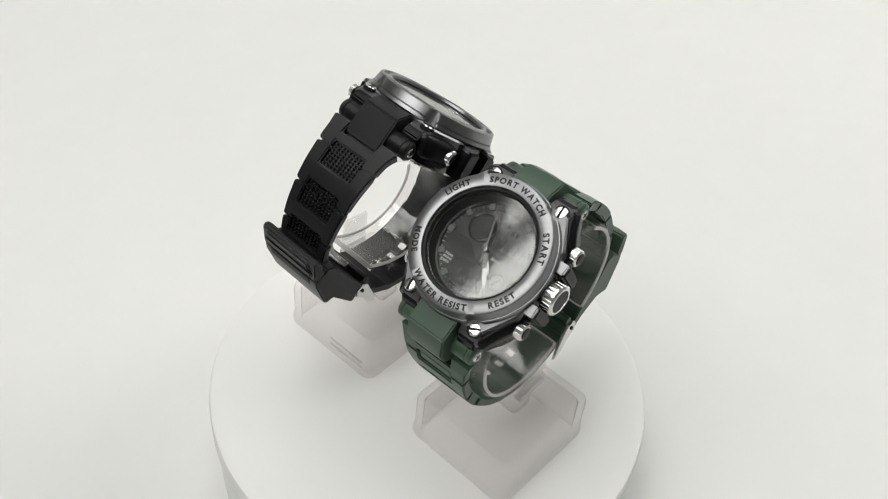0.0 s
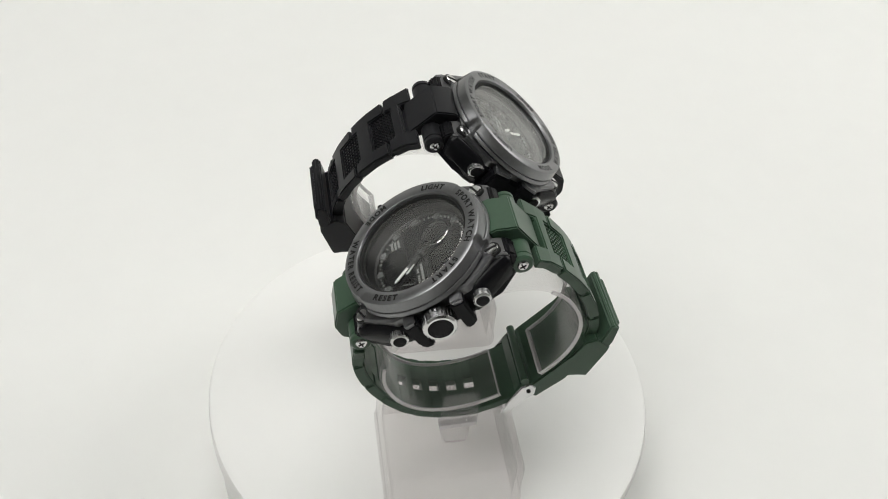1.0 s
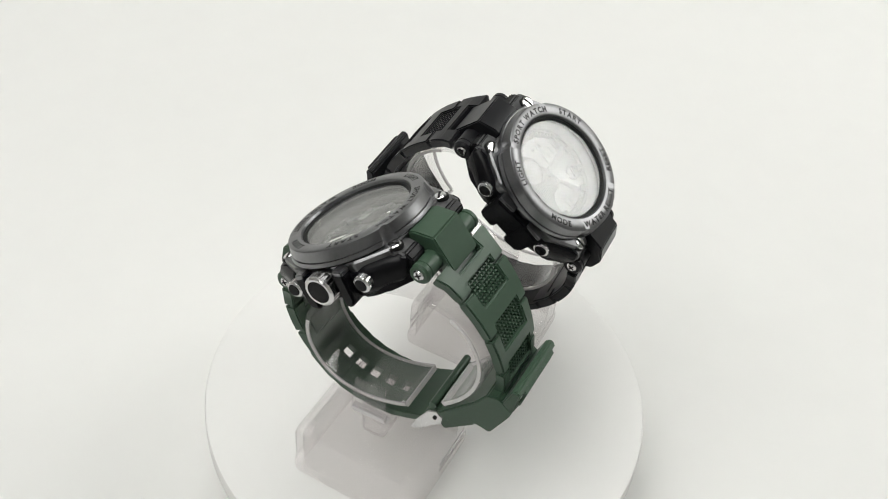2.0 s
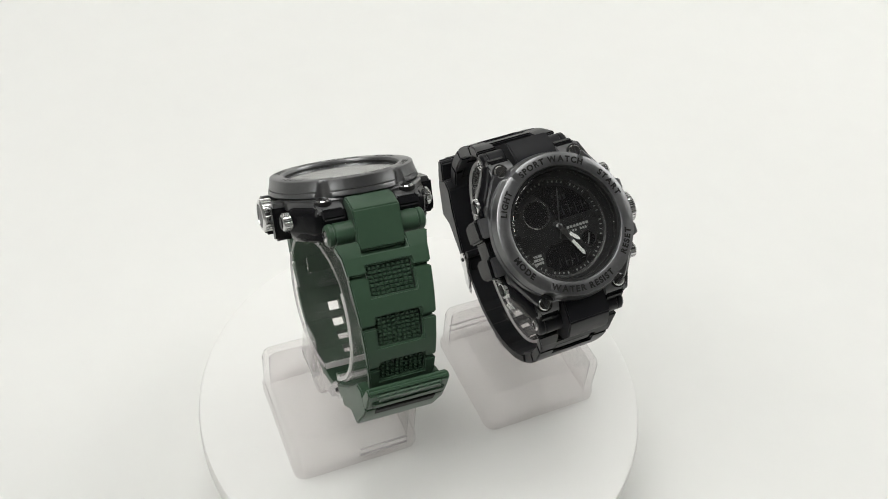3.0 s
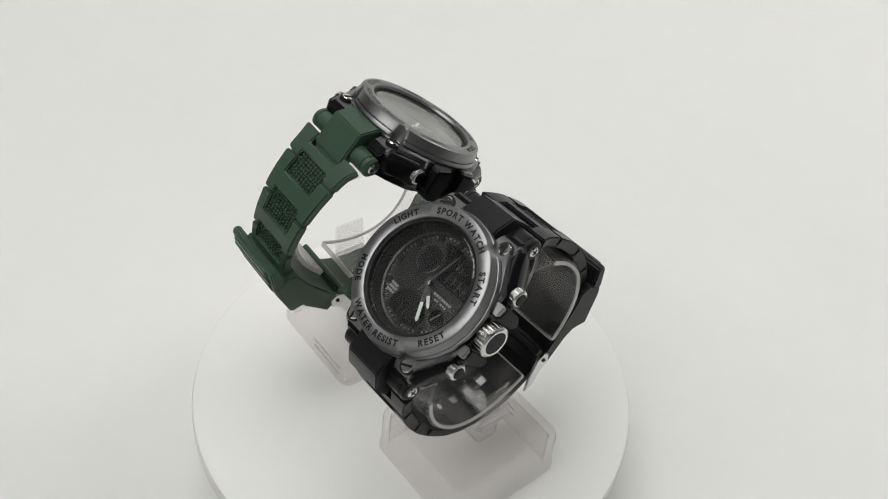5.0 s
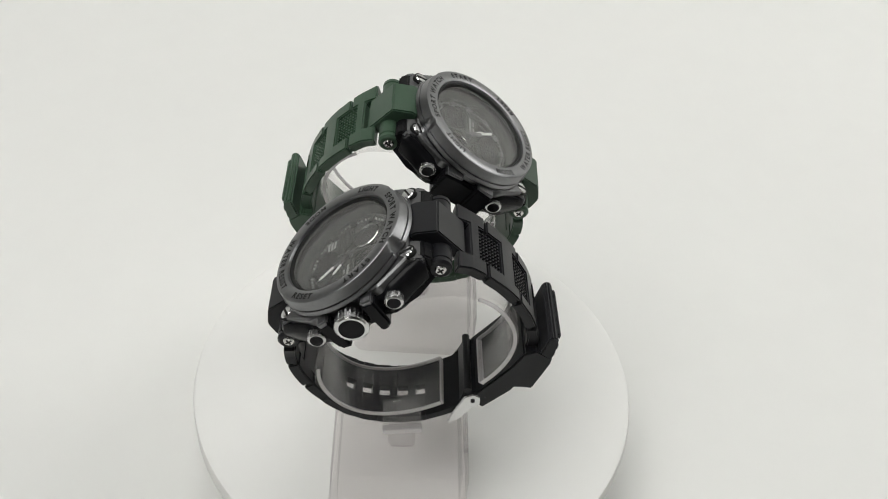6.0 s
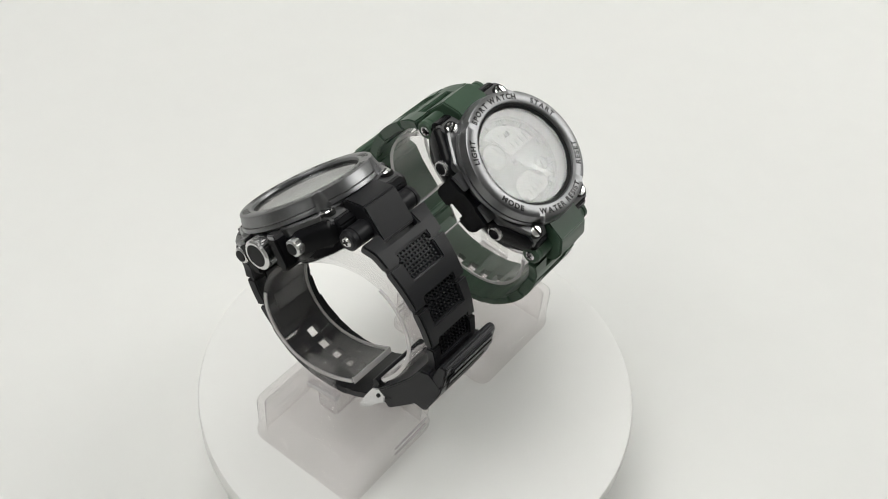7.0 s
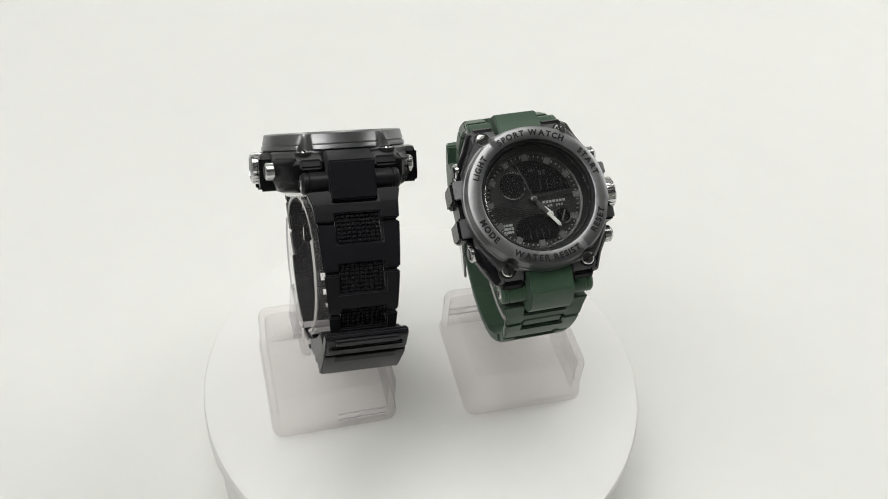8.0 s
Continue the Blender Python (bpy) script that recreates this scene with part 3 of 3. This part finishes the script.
    crown = part("crown", moved(lathe([(0, -8), (3.4, -8), (3.4, -4.4), (4.7, -4.2), (4.9, -3.8), (4.9, -0.6), (4.3, 0), (3.7, 0), (3.6, -0.5), (0, -0.5)], 48, False), m3), STEEL, thing, "polished steel crown")
    part("crown_cap", moved(lathe([(0, -0.45), (3.6, -0.45), (3.5, -0.15), (0, -0.05)], 40, False), m3), RESIN, crown, "black crown inlay")
    ribs = []
    for i in range(24):
        ribs.append(moved(box(-0.38, 0.38, -0.3, 0.18, -3.9, -0.45, 0.1, 1), m3 @ Matrix.Rotation(math.tau * i / 24, 4, "Z") @ Matrix.Translation((0, 4.85, 0))))
    part("crown_ribs", merged(*ribs), STEEL, crown, "", 0)
    # body between the guards on the far side
    part("side_plate", prism([(-9.8, -3.0), (9.8, -3.0), (9.8, -8.0), (8.6, -12.8), (-8.6, -12.8), (-9.8, -8.0)], -24.2, -19.5, "x", 0.8), RESIN, thing)
    # rubber tongues that run from the bezel over the pivots
    for tongue in ([(21.6, -3.0), (22.2, -0.7), (24.5, -0.8), (30.2, -3.7), (32.0, -15.4), (30.2, -16.3), (27.5, -13.2), (24.6, -10.0), (22.4, -6.0)],
                   [(-21.6, -3.0), (-22.2, -0.7), (-29.8, -1.2), (-33.8, -6.0), (-34.2, -11.0), (-31.4, -14.6), (-28.0, -13.2), (-24.6, -10.0), (-22.4, -6.0)]):
        part("strap_end", prism(tongue, -7.2, 7.2, "x", 0.45), rubber, thing, strap_label)
    # strap
    up, low = Band(UPPER), Band(LOWER[:5])
    up.turn, low.turn = -1, 1
    strap_links(up, [(12.2, 21.3), (27.3, 36.6), (41.6, 48.4)], thing, rubber, 13.9, 9.8, strap_label)
    strap_links(low, [(11.6, 17.4), (23.4, 29.6)], thing, rubber, 13.9, 10.8, strap_label, False)
    tail = Band(LOWER)
    tail.turn = 1
    holes = [44.5, 51.0, 57.5, 64.0, 70.5]
    edges = [34.6] + [v for h in holes for v in (h - 1.8, h + 1.8)] + [tail.length]
    bits = [tail.slab(edges[k], edges[k + 1], -11.4, 11.4, 0.6, 3.2, 4, 0.2) for k in range(0, len(edges), 2)]
    for h in holes:
        bits += [tail.slab(h - 1.9, h + 1.9, *sorted((q * 2.1, q * 11.4)), 0.6, 3.2, 2, 0) for q in (-1, 1)]
    part("strap_tail", merged(*bits), rubber, thing, strap_label)
    # buckle under the wrist side, keeper and its flared flap
    fold = [(27.5, -56.0), (31.4, -57.2), (33.5, -62.8), (31.6, -64.8), (21.2, -71.3), (19.2, -69.4), (16.5, -67.4), (6.0, -66.6), (4.0, -63.6), (13.0, -61.2), (21.5, -58.8)]
    part("buckle", prism(fold, -12.8, 12.8, "x", 0.5), rubber, thing, strap_label)
    part("buckle_slider", prism([(16.6, -67.8), (15.2, -69.9), (2.4, -72.0), (1.6, -69.0), (6.0, -66.9)], -11.2, 11.2, "x", 0.4), rubber, thing)
    # A solid black bar paints the dark of the buckle's slot.
    slot = [(31.3, -65.3), (33.6, -63.3), (33.0, -62.2), (30.2, -64.6)]
    part("buckle_slot_shade", prism(slot, -9.5, 9.5, "x", 0.15), INK, thing)
    keeper = [(39.4, -56.6), (38.8, -55.0), (37.2, -54.6), (31.4, -59.0), (32.6, -62.8), (34.6, -62.0)]
    part("keeper", prism(keeper, -12.8, 12.8, "x", 0.5), rubber, thing, "ribbed strap keeper")
    along, out = Vector((-0.693, -0.721)), Vector((0.721, -0.693))
    for t0, t1, half in ((0.2, 2.7, 10.2), (3.5, 6.4, 11.4)):
        foot = Vector((39.6, -56.8))
        rib = [foot + along * t + out * d for t, d in ((t0, -0.8), (t0, 0.75), (t1, 0.75), (t1, -0.8))]
        part("keeper_rib", prism([tuple(v) for v in rib], -half, half, "x", 0.5), rubber, thing)
    for s in (-1, 1):
        tab = [(-10.6, -70.6), (-5.5, -66.8), (1.2, -63.2), (4.4, -63.6), (5.2, -66.2), (3.0, -69.2), (-1.0, -69.2), (-6.0, -71.4)]
        clasp = part("clasp_plate", prism(tab, *sorted((s * 11.6, s * 12.6)), "x", 0.3), STEEL, thing, "pale steel clasp plate")
        part("clasp_pin", moved(lathe([(0, -0.2), (0.7, -0.2), (0.7, 0.35), (0, 0.5)], 16, False), Matrix.Translation((s * 12.6, 2.4, -66.0)) @ sideways(s)), INK, clasp)
    part("buckle_roller", moved(lathe([(0, -12), (1.3, -12), (1.3, 12), (0, 12)], 20, False), Matrix.Translation((0, 3.4, -61.4)) @ sideways(1)), rubber, thing)
    part("hinge_block", prism([(-2, -68.0), (6, -67.0), (6, -63.4), (1.5, -62.2), (-2, -64.8)], -11.6, 11.6, "x", 0.4), rubber, thing, strap_label)
    tagged(thing, label, "wristwatch", "watches on the turntable")
    return thing


RING_FROM, RING_TO = -71, 261


def stand(o, axes, flat, y_mid):
    """Clear stand: a flat block on the platter, a neck, and an open ring that carries the strap.
    flat: a frame at the platter's top, x along the watch's x, y towards its 12."""
    thing = new("watch_stand")
    thing.matrix_world = flat
    inv = flat.inverted()
    x0, x1, y0, y1 = -15.4, 29.6, y_mid - 23.4, y_mid + 23.4
    bm = bmesh.new()

    def loop(d, z, r):
        pts = []
        for cx, cy, a0 in ((x1 - d - r, y1 - d - r, 0), (x0 + d + r, y1 - d - r, 90), (x0 + d + r, y0 + d + r, 180), (x1 - d - r, y0 + d + r, 270)):
            pts += [bm.verts.new((cx + r * math.cos(radians(a0 + 15 * k)), cy + r * math.sin(radians(a0 + 15 * k)), z)) for k in range(7)]
        return pts
    shell = [loop(-0.6, 0.4, 4.3), loop(-0.6, 2.8, 4.3), loop(0.0, 3.4, 4.0), loop(0.0, 18.2, 4.0), loop(0.35, 19.6, 3.8), loop(1.6, 20.8, 3.0),
             loop(3.0, 18.6, 2.4), loop(2.2, 17.4, 2.8), loop(2.2, 0.4, 2.8)]
    for a, b in zip(shell, shell[1:] + shell[:1]):
        if a is shell[5]:
            continue
        for k in range(28):
            bm.faces.new((a[k], a[(k + 1) % 28], b[(k + 1) % 28], b[k]))
    bm.faces.new(shell[5])
    bm.faces.new(shell[6][::-1])
    part("block", bm, ACRYLIC, thing, "hollow clear plastic block")
    for z in (3.9, 7.2):
        bar = box(x0 + 4, x0 + 22, y1 - 0.3, y1 + 0.35, z, z + 0.8, 0.25, 1)
        part("moulded_rib", bar, EDGE_PLASTIC, thing)
    outer, inner = [], []
    for k in range(65):
        a = radians(RING_FROM + (RING_TO - RING_FROM) * k / 64)
        c, s = math.cos(a), math.sin(a)
        f = (abs(c) ** 2.2 + abs(s) ** 2.2) ** (-1 / 2.2)
        outer.append((f * c * 33.7 - 0.9, -38.0 + f * s * 23.4))
        inner.append((f * c * 31.7 - 0.9, -38.0 + f * s * 21.4))
    ring = prism(outer + inner[::-1], -5.6, 13.2, "x", 0.3, 1)
    m = Matrix([[*axes[i], o[i] * 1000] for i in range(3)] + [[0, 0, 0, 1]])
    inv_mm = inv.copy()
    inv_mm.translation = inv.translation * 1000
    part("ring", ring, RING_PLASTIC, thing, "clear open acrylic ring", m=inv_mm @ m)
    # Thin milky strips stand in for reflections along the ring's edges.
    rim_out = [(y * 0.978, -38.0 + (z + 38.0) * 0.972) for y, z in outer]
    rim_in = [(y * 1.006, -38.0 + (z + 38.0) * 1.008) for y, z in inner]
    for lo, hi in ((-6.1, -5.65), (13.25, 13.8)):
        for k0, k1 in ((0, 20), (42, 65)):
            strip = prism(rim_out[k0:k1] + rim_in[k0:k1][::-1], lo, hi, "x")
            part("edge_highlight", strip, EDGE_PLASTIC, thing, "milky strip for the bright line on the ring's edge", m=inv_mm @ m)
    # Milky lips paint the bright glint on the ring's two ends.
    for k, step in ((0, 1), (-1, -2)):
        a, b = Vector(outer[k]), Vector(inner[k])
        out = (Vector(outer[k]) - Vector(outer[step])).normalized()
        lip = [a + out * 0.05, b + out * 0.05, b + out * 0.55, a + out * 0.55]
        part("edge_highlight", prism([tuple(v) for v in lip], -5.6, 13.2, "x"), EDGE_PLASTIC, thing, "milky lip for the bright line on the ring's end", m=inv_mm @ m)
    foot = (inv_mm @ m) @ Vector((2, -20.0, -60))
    part("neck", box(foot.x - 8.5, foot.x + 11.0, foot.y - 5, foot.y + 4, 20.2, foot.z - 2.5, 1.0, 2), ACRYLIC, thing)
    tab = prism([(-20.0, -48.0), (-9.5, -53.5), (-17.4, -65.6), (-28.6, -59.4)], 13.85, 15.2, "x", 0.3, 1)
    part("foot_tab", tab, RING_PLASTIC, thing, m=inv_mm @ m)
    # A milky lip paints the bright line below the tab.
    lip = prism([(-28.6, -59.6), (-17.5, -65.8), (-18.3, -67.6), (-29.4, -61.4)], 12.6, 15.2, "x", 0.2, 1)
    part("tab_highlight", lip, EDGE_PLASTIC, thing, "milky lip for the bright line under the tab", m=inv_mm @ m)
    tagged(thing, "clear acrylic watch stand with a block foot and open ring", "watch stand", "watch stands")
    return thing


GREEN_AT = ((0.01474, -0.0267, 0.13984), [[0.76318, 0.525, -0.37675], [-0.64469, 0.65827, -0.38865], [0.04396, 0.5395, 0.84084]])
BLACK_AT = ((-0.00505, 0.04001, 0.13759), [[-0.77368, -0.47514, 0.41912], [0.63081, -0.63946, 0.43952], [0.05918, 0.60443, 0.79446]])


def level(o, axes):
    x = Vector((axes[0][0], axes[1][0], 0)).normalized()
    y = Vector((-x.y, x.x, 0))
    return Matrix([[x.x, y.x, 0, o[0]], [x.y, y.y, 0, o[1]], [0, 0, 1, DECK], [0, 0, 0, 1]])


room()
backdrop()
light_panel((-145.5, 53), 1.15, 0.785, 0.45, GLOW_KEY, "large soft light panel hung from the ceiling")
light_panel((28, 33), 1.25, 0.62, 0.55, GLOW_RIM, "soft light panel hung beyond the turntable")
# Added fill from overhead, placed clear of the watch glass's reflections.
light_panel((140, 78), 1.66, 1.30, 1.10, GLOW_TOP, "square fill panel added over the turntable, out of view")
PLATTER = turntable()
green_watch = watch(*GREEN_AT, GREEN_RUBBER, "gunmetal sports watch with a dark green rubber strap on a stand", "dark green rubber", DIM_PRINT, (-47, -54, 108))
black_watch = watch(*BLACK_AT, BLACK_RUBBER, "gunmetal sports watch with a black rubber strap on a stand", "black rubber", INK, (-46, -63, 75))
green_stand = stand(*GREEN_AT, level(*GREEN_AT), 14.4)
black_stand = stand(*BLACK_AT, level(*BLACK_AT), 19.8)


def motions():
    for thing in (PLATTER, green_watch, black_watch, green_stand, black_stand):
        start = thing.matrix_basis.copy()
        walk(thing, [(k * 0.25, Matrix.Rotation(radians(SPIN * k * 0.25), 4, "Z") @ start) for k in range(33)])


motions()
